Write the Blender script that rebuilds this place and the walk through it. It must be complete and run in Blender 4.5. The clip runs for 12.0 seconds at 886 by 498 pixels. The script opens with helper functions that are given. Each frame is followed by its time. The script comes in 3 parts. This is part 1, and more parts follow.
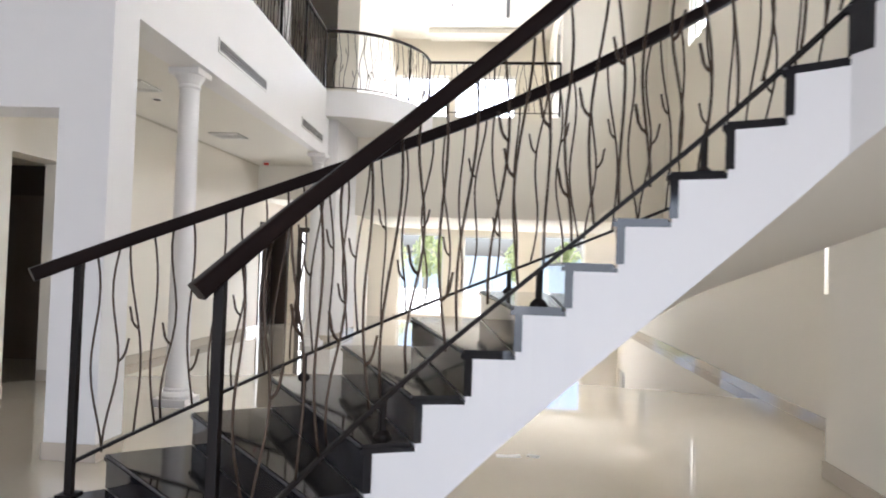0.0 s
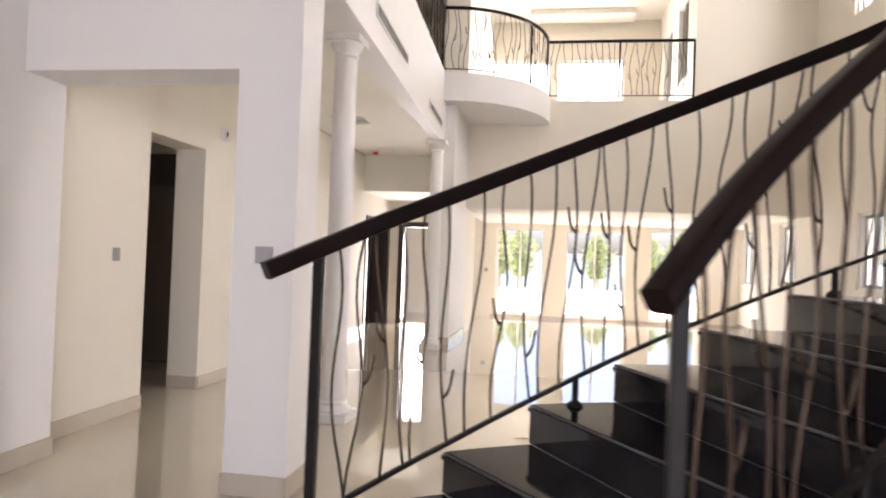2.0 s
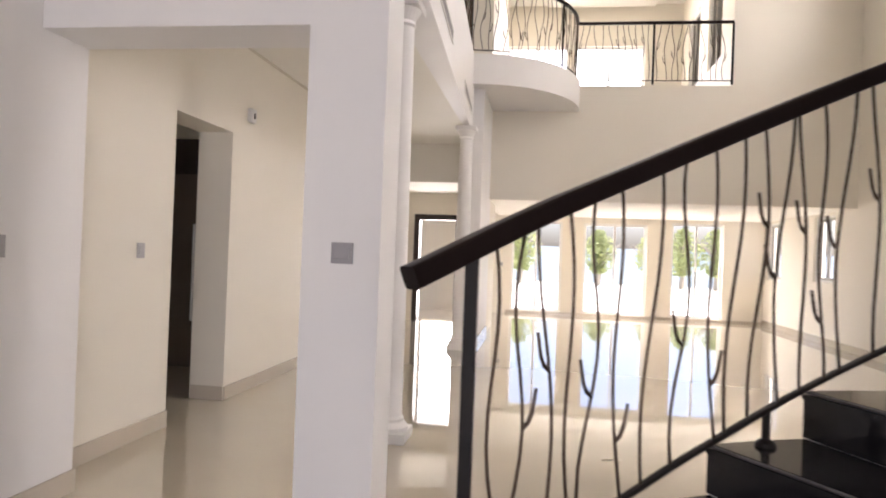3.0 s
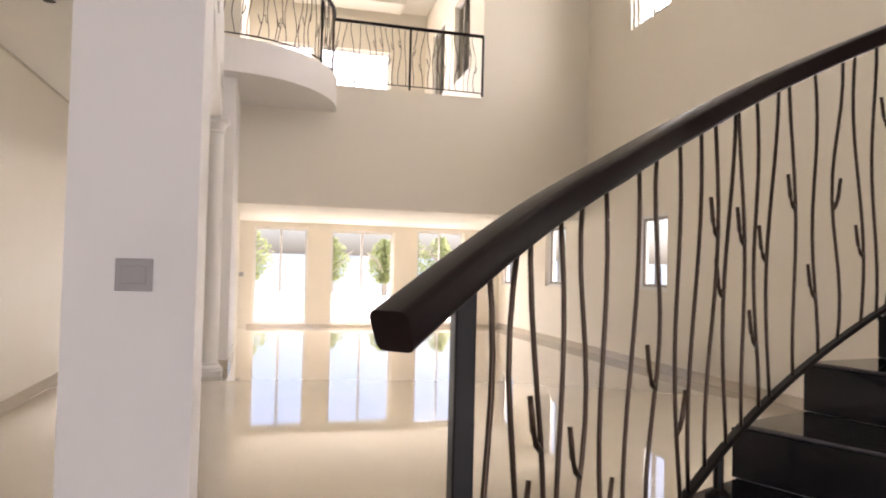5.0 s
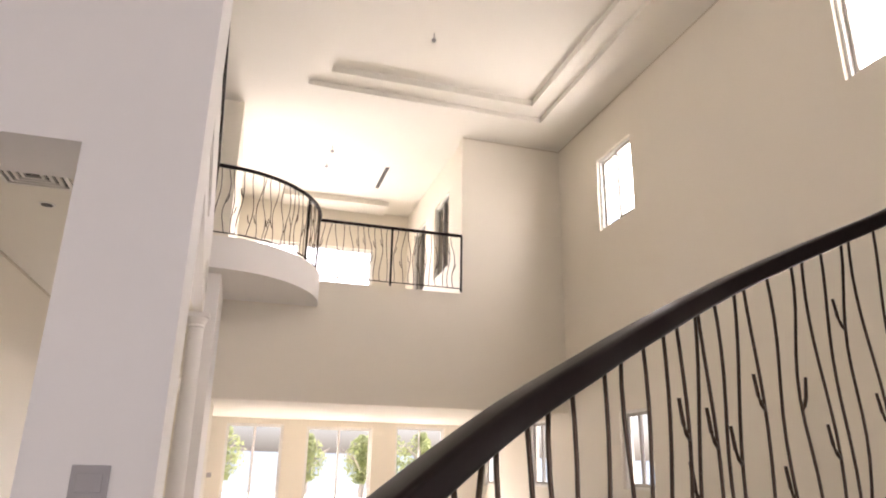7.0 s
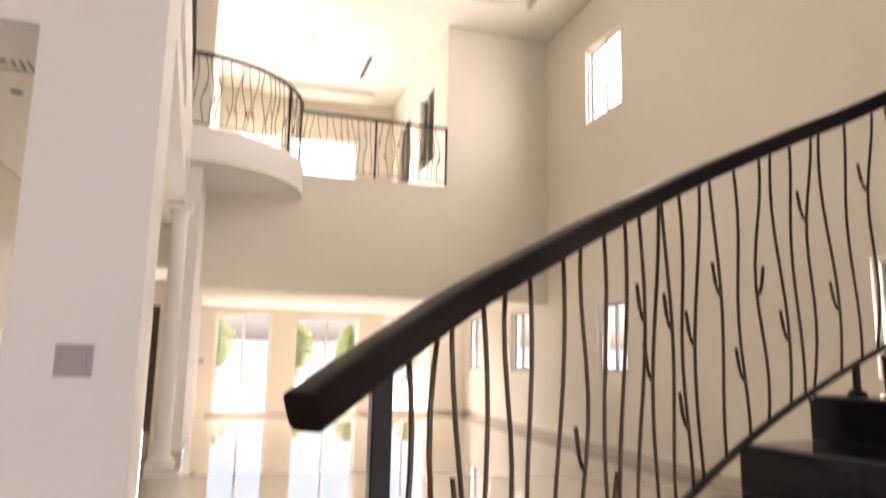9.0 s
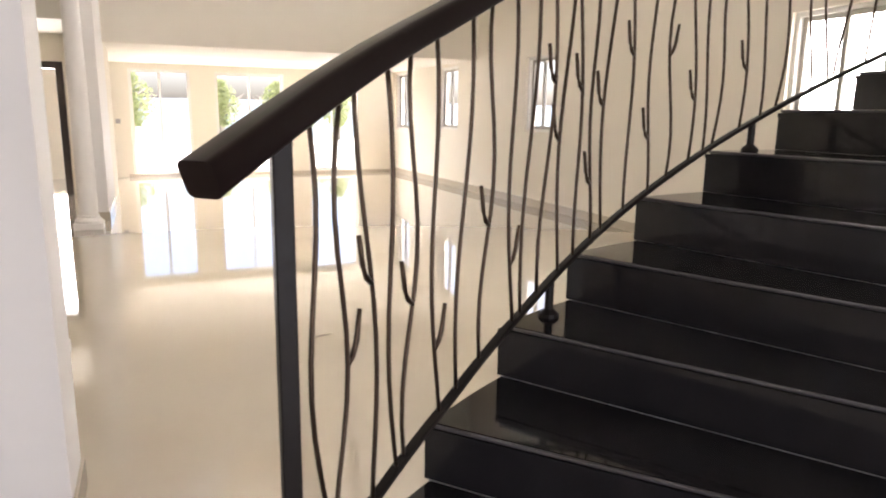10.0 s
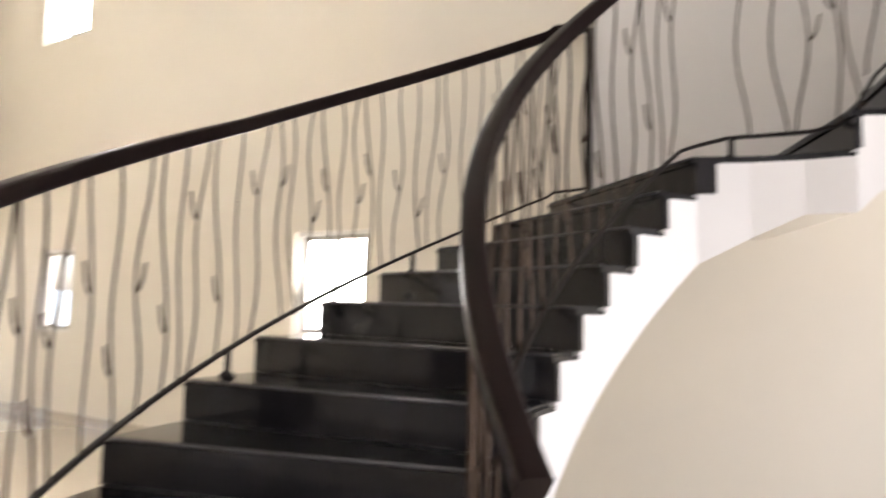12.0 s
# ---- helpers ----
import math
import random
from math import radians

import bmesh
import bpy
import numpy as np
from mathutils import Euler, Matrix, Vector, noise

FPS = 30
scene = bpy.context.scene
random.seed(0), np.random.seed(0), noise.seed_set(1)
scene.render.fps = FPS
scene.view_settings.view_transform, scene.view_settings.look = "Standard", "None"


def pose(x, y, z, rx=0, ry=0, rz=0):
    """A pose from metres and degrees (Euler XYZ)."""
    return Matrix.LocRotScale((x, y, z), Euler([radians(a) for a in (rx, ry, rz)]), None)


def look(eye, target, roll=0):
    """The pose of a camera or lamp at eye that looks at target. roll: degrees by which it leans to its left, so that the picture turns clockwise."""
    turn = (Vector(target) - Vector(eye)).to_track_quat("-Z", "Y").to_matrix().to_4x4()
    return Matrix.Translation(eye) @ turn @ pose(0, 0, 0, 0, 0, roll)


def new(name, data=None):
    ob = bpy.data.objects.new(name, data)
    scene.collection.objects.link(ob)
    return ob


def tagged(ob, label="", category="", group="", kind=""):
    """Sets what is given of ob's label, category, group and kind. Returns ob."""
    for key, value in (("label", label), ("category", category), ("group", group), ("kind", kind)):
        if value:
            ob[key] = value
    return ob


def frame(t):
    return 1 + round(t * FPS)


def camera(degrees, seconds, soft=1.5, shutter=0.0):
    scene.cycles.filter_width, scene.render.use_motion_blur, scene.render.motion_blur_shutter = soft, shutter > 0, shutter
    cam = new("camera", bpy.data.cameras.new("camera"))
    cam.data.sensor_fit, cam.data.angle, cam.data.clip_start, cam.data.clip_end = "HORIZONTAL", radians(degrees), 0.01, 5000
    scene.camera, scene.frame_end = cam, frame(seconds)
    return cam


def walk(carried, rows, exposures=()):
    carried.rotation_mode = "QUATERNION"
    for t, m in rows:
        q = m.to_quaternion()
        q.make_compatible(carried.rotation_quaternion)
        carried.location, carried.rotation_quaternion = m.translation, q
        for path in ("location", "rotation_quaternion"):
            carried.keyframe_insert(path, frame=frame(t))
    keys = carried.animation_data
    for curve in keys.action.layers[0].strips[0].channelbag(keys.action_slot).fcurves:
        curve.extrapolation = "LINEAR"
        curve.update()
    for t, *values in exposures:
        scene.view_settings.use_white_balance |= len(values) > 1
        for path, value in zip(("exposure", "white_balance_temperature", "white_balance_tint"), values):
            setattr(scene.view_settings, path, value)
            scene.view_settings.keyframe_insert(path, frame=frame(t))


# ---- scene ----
cam = camera(66.6, 12.0, soft=1.9, shutter=0.5)

# ---- camera ----
PATH = [
    (0, (0.006, 1.415, 1.344), (-0.167, 3.406, 1.39), 2.0),
    (0.5, (-0.194, 1.666, 1.326), (-0.39, 3.656, 1.375), 1.9),
    (1, (-0.468, 1.863, 1.345), (-0.711, 3.847, 1.393), 1.9),
    (1.5, (-0.829, 1.989, 1.323), (-1.154, 3.962, 1.371), 2.2),
    (2, (-1.182, 2.165, 1.292), (-1.51, 4.138, 1.324), 2.2),
    (2.5, (-1.526, 2.39, 1.297), (-1.859, 4.362, 1.312), 2.3),
    (4.5, (-2.359, 3.467, 1.29), (-2.074, 5.446, 1.309), 1.4),
    (5, (-2.354, 3.463, 1.319), (-1.839, 5.395, 1.377), 1.4),
    (5.5, (-2.336, 3.441, 1.321), (-1.799, 5.366, 1.403), 1.4),
    (6, (-2.332, 3.415, 1.337), (-1.798, 5.325, 1.596), 1.1),
    (6.5, (-2.336, 3.421, 1.341), (-1.817, 5.279, 1.867), 1.1),
    (8.5, (-2.32, 3.363, 1.323), (-1.771, 5.162, 2.002), 1.3),
    (9, (-2.29, 3.363, 1.316), (-1.7, 5.249, 1.628), 1.2),
    (9.5, (-2.272, 3.361, 1.317), (-1.65, 5.26, 1.228), 1.0),
    (10, (-2.242, 3.323, 1.332), (-1.463, 5.123, 0.938), 0.8),
    (10.5, (-2.2, 3.276, 1.351), (-1.409, 5.069, 0.955), 0.9),
    (11, (-2.15, 3.208, 1.393), (-1.284, 4.984, 1.084), 1.0),
    (11.3, (-2.095, 3.18, 1.425), (-0.943, 4.81, 1.296), 1.6),
    (11.5, (-2.098, 3.143, 1.459), (-0.723, 4.595, 1.423), 1.6),
    (12, (-2.052, 3.091, 1.527), (-0.337, 4.106, 1.696), 1.3),
]
EXPOSURE = [(0.0, 1.63, 5800, 11), (1.0, 1.85, 6450, 16), (2.5, 1.68, 6350, 18), (4.5, 1.45, 6800, 18), (5.5, 1.56, 6600, 20), (6.5, 1.48, 6600, 20),
            (8.5, 1.53, 7250, 22), (9.5, 1.75, 6750, 18), (10.5, 2.0, 6450, 14), (11.3, 2.15, 6450, 14), (12.0, 2.3, 6450, 14)]
walk(cam, [(t, look(eye, target, roll)) for t, eye, target, roll in PATH], EXPOSURE)

# ---- world, sun, light ----
world = bpy.data.worlds.new("world")
scene.world = world
world.use_nodes = True
wn = world.node_tree
sky = wn.nodes.new("ShaderNodeTexSky")
sky.sky_type = 'NISHITA'
sky.sun_disc = False
sky.dust_density = 4.0
sky.air_density = 0.7
sky.ozone_density = 0.3
sky.sun_elevation = radians(68)
sky.sun_rotation = radians(60)
wn.links.new(sky.outputs[0], wn.nodes["Background"].inputs[0])
wn.nodes["Background"].inputs[1].default_value = 0.15

sun = new("sun", bpy.data.lights.new("sun", 'SUN'))
sun.data.energy, sun.data.angle, sun.data.color = 5.0, radians(0.5), (1, 0.95, 0.88)
sun.matrix_world = look((4, 4, 44), (0, 14, 0))


def window_light(name, eye, target, w, h, power, color):
    """Daylight of the sky in an opening."""
    ob = new(name, bpy.data.lights.new(name, 'AREA'))
    ob.data.shape, ob.data.size, ob.data.size_y = 'RECTANGLE', w, h
    ob.data.energy, ob.data.color = power, color
    ob.matrix_world = look(eye, target)
    return ob


DAY = (1.0, 0.97, 0.92)
COOL = (0.93, 0.95, 1.0)
window_light("daylight_garden", (-0.3, 20.0, 3.6), (-0.3, 16.0, 0.2), 5.5, 2.4, 320, DAY)
window_light("daylight_upper_room", (-1.0, 18.75, 5.3), (-1.0, 14.0, 4.2), 3.6, 1.8, 42, (1.0, 0.99, 0.97))
window_light("daylight_high_window_far", (3.28, 11.96, 5.62), (0, 11.96, 5.0), 1.3, 1.35, 34, DAY)
window_light("daylight_high_window_near", (3.28, 7.285, 5.62), (0, 7.285, 5.0), 1.35, 1.35, 36, DAY)
window_light("daylight_stair_window", (3.28, 7.3, 1.74), (0, 7.3, 1.5), 1.3, 1.2, 26, DAY)
window_light("daylight_side_door", (-3.75, 15.75, 1.0), (-3.75, 10.0, 0.9), 0.8, 1.9, 32, DAY)
window_light("daylight_entrance", (-0.6, -1.62, 1.15), (-0.7, 6.0, 1.0), 3.6, 2.1, 50, COOL)

# ---- materials ----


def material(name, color, rough=0.5, metal=0.0, grain=0.0, scale=40, stain=0.0, stain_scale=1.5, bump=0.0, color2=None, spec=0.5):
    m = bpy.data.materials.new(name)
    m.use_nodes = True
    nt = m.node_tree
    b = nt.nodes["Principled BSDF"]
    b.inputs["Roughness"].default_value = rough
    b.inputs["Metallic"].default_value = metal
    b.inputs["Specular IOR Level"].default_value = spec
    tc = nt.nodes.new("ShaderNodeTexCoord")

    def noise_node(sc, detail):
        n = nt.nodes.new("ShaderNodeTexNoise")
        n.inputs["Scale"].default_value, n.inputs["Detail"].default_value = sc, detail
        nt.links.new(tc.outputs["Object"], n.inputs["Vector"])
        return n
    fine, wide = noise_node(scale, 6), noise_node(stain_scale, 4)
    c2 = color2 or tuple(c * 0.7 for c in color)
    mix1 = nt.nodes.new("ShaderNodeMixRGB")
    mix1.inputs[1].default_value, mix1.inputs[2].default_value = (*color, 1), (*c2, 1)
    r1 = nt.nodes.new("ShaderNodeMath")
    r1.operation = 'MULTIPLY'
    r1.inputs[1].default_value = grain
    nt.links.new(fine.outputs["Fac"], r1.inputs[0])
    nt.links.new(r1.outputs[0], mix1.inputs[0])
    mix2 = nt.nodes.new("ShaderNodeMixRGB")
    mix2.inputs[2].default_value = (*c2, 1)
    ramp = nt.nodes.new("ShaderNodeMapRange")
    ramp.inputs["From Min"].default_value, ramp.inputs["From Max"].default_value = 0.4, 0.75
    ramp.inputs["To Max"].default_value = stain
    nt.links.new(wide.outputs["Fac"], ramp.inputs["Value"])
    nt.links.new(ramp.outputs[0], mix2.inputs[0])
    nt.links.new(mix1.outputs[0], mix2.inputs[1])
    nt.links.new(mix2.outputs[0], b.inputs["Base Color"])
    rr = nt.nodes.new("ShaderNodeMapRange")
    rr.inputs["To Min"].default_value, rr.inputs["To Max"].default_value = rough * 0.8, min(1, rough * 1.25)
    nt.links.new(wide.outputs["Fac"], rr.inputs["Value"])
    nt.links.new(rr.outputs[0], b.inputs["Roughness"])
    if bump:
        bp = nt.nodes.new("ShaderNodeBump")
        bp.inputs["Strength"].default_value, bp.inputs["Distance"].default_value = bump, 0.004
        nt.links.new(fine.outputs["Fac"], bp.inputs["Height"])
        nt.links.new(bp.outputs[0], b.inputs["Normal"])
    return m


CREAM = material("cream_wall_paint", (0.80, 0.745, 0.645), 0.6, grain=0.04, scale=90, stain=0.06, stain_scale=0.8, bump=0.05)
WHITE = material("white_wall_paint", (0.80, 0.775, 0.755), 0.55, grain=0.04, scale=90, stain=0.05, stain_scale=0.8, bump=0.05)
CEIL = material("ceiling_paint", (0.80, 0.765, 0.69), 0.7, grain=0.03, scale=60, stain=0.04)
FLOOR = material("polished_beige_tile", (0.60, 0.53, 0.43), 0.03, grain=0.12, scale=14, stain=0.15, stain_scale=2.2, color2=(0.50, 0.43, 0.34), spec=1.0)
coat = FLOOR.node_tree.nodes["Principled BSDF"].inputs
coat["Coat Weight"].default_value, coat["Coat Roughness"].default_value = 0.7, 0.03
SKIRT = material("beige_skirting_tile", (0.56, 0.49, 0.40), 0.05, grain=0.1, scale=20, stain=0.1)
GRANITE = material("black_granite", (0.010, 0.0095, 0.011), 0.07, grain=0.35, scale=320, stain=0.3, stain_scale=6, color2=(0.030, 0.026, 0.028), spec=0.34)
WORNSHINE = material("worn_edge_highlight", (0.085, 0.08, 0.085), 0.3, grain=0.6, scale=60, stain=0.7, stain_scale=7, color2=(0.025, 0.023, 0.025))
WOOD = material("dark_stained_wood", (0.011, 0.0065, 0.006), 0.34, grain=0.5, scale=30, stain=0.4, stain_scale=5, color2=(0.016, 0.009, 0.008), bump=0.03, spec=0.10)
IRON = material("black_bronze_iron", (0.042, 0.027, 0.020), 0.3, metal=0.8, grain=0.4, scale=120, stain=0.5, stain_scale=12, color2=(0.10, 0.066, 0.042))
BLACKIRON = material("black_iron", (0.010, 0.0075, 0.007), 0.42, metal=0.0, grain=0.4, scale=120, stain=0.4, stain_scale=12, color2=(0.018, 0.013, 0.011), spec=0.16)
FRAME = material("white_window_frame", (0.78, 0.76, 0.72), 0.35, grain=0.03)
DOORWOOD = material("dark_door_wood", (0.030, 0.018, 0.012), 0.35, grain=0.5, scale=25, stain=0.3)
DOORWOOD2 = material("grey_brown_door_wood", (0.10, 0.075, 0.055), 0.4, grain=0.4, scale=25, stain=0.3)
SASHGREY = material("grey_aluminium_sash", (0.40, 0.38, 0.34), 0.45, grain=0.1)
PLASTIC = material("grey_switch_plastic", (0.36, 0.34, 0.34), 0.35, grain=0.02)
PLASTIC2 = material("white_plastic", (0.75, 0.73, 0.70), 0.4, grain=0.02)
DARKGAP = material("dark_grille_gap", (0.05, 0.045, 0.04), 0.7)
STEEL = material("brushed_steel", (0.55, 0.53, 0.50), 0.3, metal=1.0, grain=0.1)
RED = material("red_cap", (0.65, 0.03, 0.02), 0.4)
PAVING = material("pale_terrace_paving", (0.72, 0.70, 0.66), 0.7, grain=0.2, scale=12, stain=0.2, bump=0.1)
GARDENWALL = material("blue_grey_garden_wall", (0.30, 0.36, 0.42), 0.8, grain=0.15, scale=20, stain=0.2)
LEAF = material("garden_leaves", (0.22, 0.26, 0.13), 0.5, grain=0.6, scale=3, stain=0.5, stain_scale=1.2, color2=(0.28, 0.31, 0.17))


def translucent(m, color, amount):
    """Lets light through thin leaves."""
    nt = m.node_tree
    t, mix = nt.nodes.new("ShaderNodeBsdfTranslucent"), nt.nodes.new("ShaderNodeMixShader")
    t.inputs["Color"].default_value, mix.inputs[0].default_value = (*color, 1), amount
    nt.links.new(nt.nodes["Principled BSDF"].outputs[0], mix.inputs[1])
    nt.links.new(t.outputs[0], mix.inputs[2])
    nt.links.new(mix.outputs[0], nt.nodes["Material Output"].inputs["Surface"])


translucent(LEAF, (0.5, 0.54, 0.25), 0.55)
BARK = material("bark", (0.34, 0.30, 0.25), 0.85, grain=0.5, scale=30, bump=0.3)


def glass_material():
    m = bpy.data.materials.new("window_glass")
    m.use_nodes = True
    b = m.node_tree.nodes["Principled BSDF"]
    b.inputs["Transmission Weight"].default_value = 1.0
    b.inputs["Roughness"].default_value = 0.0
    b.inputs["IOR"].default_value = 1.02
    b.inputs["Base Color"].default_value = (0.97, 0.98, 0.98, 1)
    return m


GLASS = glass_material()

# ---- mesh helpers ----


def mesh_object(name, bm, mat, parent=None, label="", smooth=False):
    me = bpy.data.meshes.new(name)
    bm.normal_update()
    if smooth:
        for e in bm.edges:
            if len(e.link_faces) == 2 and e.calc_face_angle(0) > 0.7:
                e.smooth = False
    bm.to_mesh(me)
    bm.free()
    me.materials.append(mat)
    if smooth:
        for p in me.polygons:
            p.use_smooth = True
    ob = new(name, me)
    if parent:
        ob.parent = parent
    if label:
        tagged(ob, label)
    return ob


def part(name, bm, mat, parent, label="", smooth=False):
    return mesh_object(name, bm, mat, parent, label, smooth)


def add_box(bm, x0, x1, y0, y1, z0, z1, bevel=0.0):
    sub = bmesh.new()
    bmesh.ops.create_cube(sub, size=1)
    for v in sub.verts:
        v.co = Vector(((x0 + x1) / 2 + v.co.x * (x1 - x0), (y0 + y1) / 2 + v.co.y * (y1 - y0), (z0 + z1) / 2 + v.co.z * (z1 - z0)))
    if bevel:
        bmesh.ops.bevel(sub, geom=sub.edges[:], offset=bevel, segments=2, affect='EDGES', profile=0.5)
    me = bpy.data.meshes.new("tmp")
    sub.to_mesh(me)
    sub.free()
    bm.from_mesh(me)
    bpy.data.meshes.remove(me)
    return bm


def box(x0, x1, y0, y1, z0, z1, bevel=0.0):
    return add_box(bmesh.new(), x0, x1, y0, y1, z0, z1, bevel)


def structure(name, bm, mat, label):
    return tagged(mesh_object(name, bm, mat), label, kind="structure")


def wall_with_holes(axis, a, b, u0, u1, z0, z1, holes):
    """A wall from a to b along its thickness, u0 to u1 along its length, with openings (u0, u1, z0, z1) cut right through it."""
    bm = bmesh.new()
    us = sorted({u0, u1, *[h[0] for h in holes], *[h[1] for h in holes]})
    zs = sorted({z0, z1, *[h[2] for h in holes], *[h[3] for h in holes]})
    us = [u for u in us if u0 <= u <= u1]
    zs = [z for z in zs if z0 <= z <= z1]

    def solid(i, j):
        if not (0 <= i < len(us) - 1 and 0 <= j < len(zs) - 1):
            return False
        u, z = (us[i] + us[i + 1]) / 2, (zs[j] + zs[j + 1]) / 2
        return not any(h[0] < u < h[1] and h[2] < z < h[3] for h in holes)

    def P(t, u, z):
        return (t, u, z) if axis == 'x' else (u, t, z)

    def quad(*pts):
        bm.faces.new([bm.verts.new(p) for p in pts])
    for i in range(len(us) - 1):
        for j in range(len(zs) - 1):
            if not solid(i, j):
                continue
            ua, ub, za, zb = us[i], us[i + 1], zs[j], zs[j + 1]
            quad(P(a, ua, za), P(a, ub, za), P(a, ub, zb), P(a, ua, zb))
            quad(P(b, ua, za), P(b, ua, zb), P(b, ub, zb), P(b, ub, za))
            if not solid(i - 1, j):
                quad(P(a, ua, za), P(a, ua, zb), P(b, ua, zb), P(b, ua, za))
            if not solid(i + 1, j):
                quad(P(a, ub, za), P(b, ub, za), P(b, ub, zb), P(a, ub, zb))
            if not solid(i, j - 1):
                quad(P(a, ua, za), P(b, ua, za), P(b, ub, za), P(a, ub, za))
            if not solid(i, j + 1):
                quad(P(a, ua, zb), P(a, ub, zb), P(b, ub, zb), P(b, ua, zb))
    bmesh.ops.remove_doubles(bm, verts=bm.verts[:], dist=0.0005)
    bmesh.ops.recalc_face_normals(bm, faces=bm.faces[:])
    return bm


def tube(bm, points, radius, sides=6, closed_ends=True):
    """A round bar along points; radius may be a list."""
    pts = [Vector(p) for p in points]
    rads = radius if isinstance(radius, list) else [radius] * len(pts)
    rings = []
    for i, p in enumerate(pts):
        d = (pts[min(i + 1, len(pts) - 1)] - pts[max(i - 1, 0)]).normalized()
        up = Vector((0, 0, 1)) if abs(d.z) < 0.9 else Vector((0, 1, 0))
        s = d.cross(up).normalized()
        q = s.cross(d).normalized()
        rings.append([bm.verts.new(p + rads[i] * (math.cos(2 * math.pi * k / sides) * s + math.sin(2 * math.pi * k / sides) * q)) for k in range(sides)])
    for a, b in zip(rings, rings[1:]):
        for k in range(sides):
            bm.faces.new((a[k], a[(k + 1) % sides], b[(k + 1) % sides], b[k]))
    if closed_ends:
        bm.faces.new(rings[0][::-1])
        bm.faces.new(rings[-1])
    return bm


def sweep(bm, points, w, h, round_=0.012):
    """A bar with a rounded rectangular section along points; its sides stay upright."""
    pts = [Vector(p) for p in points]
    a, b, r = w / 2, h / 2, round_
    sec = []
    for cx, cy, a0 in ((a - r, b - r, 0), (-a + r, b - r, 90), (-a + r, -b + r, 180), (a - r, -b + r, 270)):
        for k in range(4):
            an = radians(a0 + 30 * k)
            sec.append((cx + r * math.cos(an), cy + r * math.sin(an)))
    rings = []
    for i, p in enumerate(pts):
        d = (pts[min(i + 1, len(pts) - 1)] - pts[max(i - 1, 0)]).normalized()
        s = d.cross(Vector((0, 0, 1))).normalized()
        q = s.cross(d).normalized()
        rings.append([bm.verts.new(p + s * u + q * v) for u, v in sec])
    n = len(sec)
    for r0, r1 in zip(rings, rings[1:]):
        for k in range(n):
            bm.faces.new((r0[k], r0[(k + 1) % n], r1[(k + 1) % n], r1[k]))
    bm.faces.new(rings[0][::-1])
    bm.faces.new(rings[-1])
    bmesh.ops.recalc_face_normals(bm, faces=bm.faces[:])
    return bm


def prism(bm, plan, z0, z1):
    """A slab over a plan polygon; z0 and z1 may be lists, one height for each corner."""
    n = len(plan)
    lo = z0 if isinstance(z0, list) else [z0] * n
    hi = z1 if isinstance(z1, list) else [z1] * n
    a = [bm.verts.new((x, y, z)) for (x, y), z in zip(plan, lo)]
    b = [bm.verts.new((x, y, z)) for (x, y), z in zip(plan, hi)]
    bm.faces.new(a[::-1])
    bm.faces.new(b)
    for i in range(n):
        bm.faces.new((a[i], a[(i + 1) % n], b[(i + 1) % n], b[i]))
    bmesh.ops.recalc_face_normals(bm, faces=bm.faces[:])
    return bm


# ---- large structure ----
XR, XG, YF, YB, ZU, ZC = 2.88, -2.90, 13.81, 18.1, 4.09, 6.98
WX = 2.22  # face of the wall beside the stair
ZL = 2.215  # ceiling of the garden room
structure("floor", box(-7.5, 3.1, -1.8, 18.4, -0.2, 0), FLOOR, "polished beige tiled floor with clear reflections")
structure("wall_right", wall_with_holes('x', XR, XR + 0.2, -1.8, YB + 0.2, 0, 7.6, [
    (11.42, 12.2, 1.09, 2.15), (6.80, 7.70, 1.20, 2.22), (11.44, 12.45, 4.96, 6.19), (6.75, 7.74, 4.92, 6.10),
    (17.05, 17.95, 0.98, 2.18), (14.58, 15.45, 1.04, 2.17)]), CREAM, "cream painted wall with windows on two storeys")
# Whiter than the cream wall in line with it; tones meet at y=4.49.
structure("wall_stair", box(WX, XR - 0.003, -1.6, 4.49, 2.2, ZC - 0.002), WHITE, "white wall beside the stair landing, in line with the cream wall")
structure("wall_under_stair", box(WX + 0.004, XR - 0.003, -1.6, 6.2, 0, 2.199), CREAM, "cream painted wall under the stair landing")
structure("wall_beside_stair", box(WX + 0.003, XR - 0.003, 4.491, 6.2, 2.2, ZC - 0.002), CREAM, "cream painted wall projecting beside the stair")
structure("wall_garden", wall_with_holes('y', YB, YB + 0.25, -7.5, XR - 0.002, 0, 7.6, [
    (-2.55, -1.42, 0.07, 2.11), (-0.95, 0.43, 0.07, 2.09), (0.94, 2.04, 0.07, 2.15),
    (-2.8, -1.42, 4.2, 6.06), (-1.3, 0.25, 4.2, 6.06)]), CREAM, "cream painted wall with three glazed garden doors")
structure("wall_hall_end", wall_with_holes('y', YF, YF + 0.2, -2.87, XR - 0.002, ZL, 7.1, [(-2.87, 1.0, ZU, 7.1)]), CREAM, "cream painted wall above the wide opening to the garden room")
structure("pier_hall_end", box(-2.96, -2.745, 12.31, YF + 0.2, 0, 3.665), WHITE, "white painted pier below the curved balcony")
structure("ceiling_garden_room", box(-2.87, XR - 0.002, YF + 0.2, YB - 0.002, ZL + 0.004, ZL + 0.2), CEIL, "plain cream ceiling of the garden room")
structure("floor_upper_room", box(-7.5, 1.03, YF + 0.2, YB - 0.002, ZU - 0.2, ZU - 0.03), FLOOR, "polished floor of the upper room")
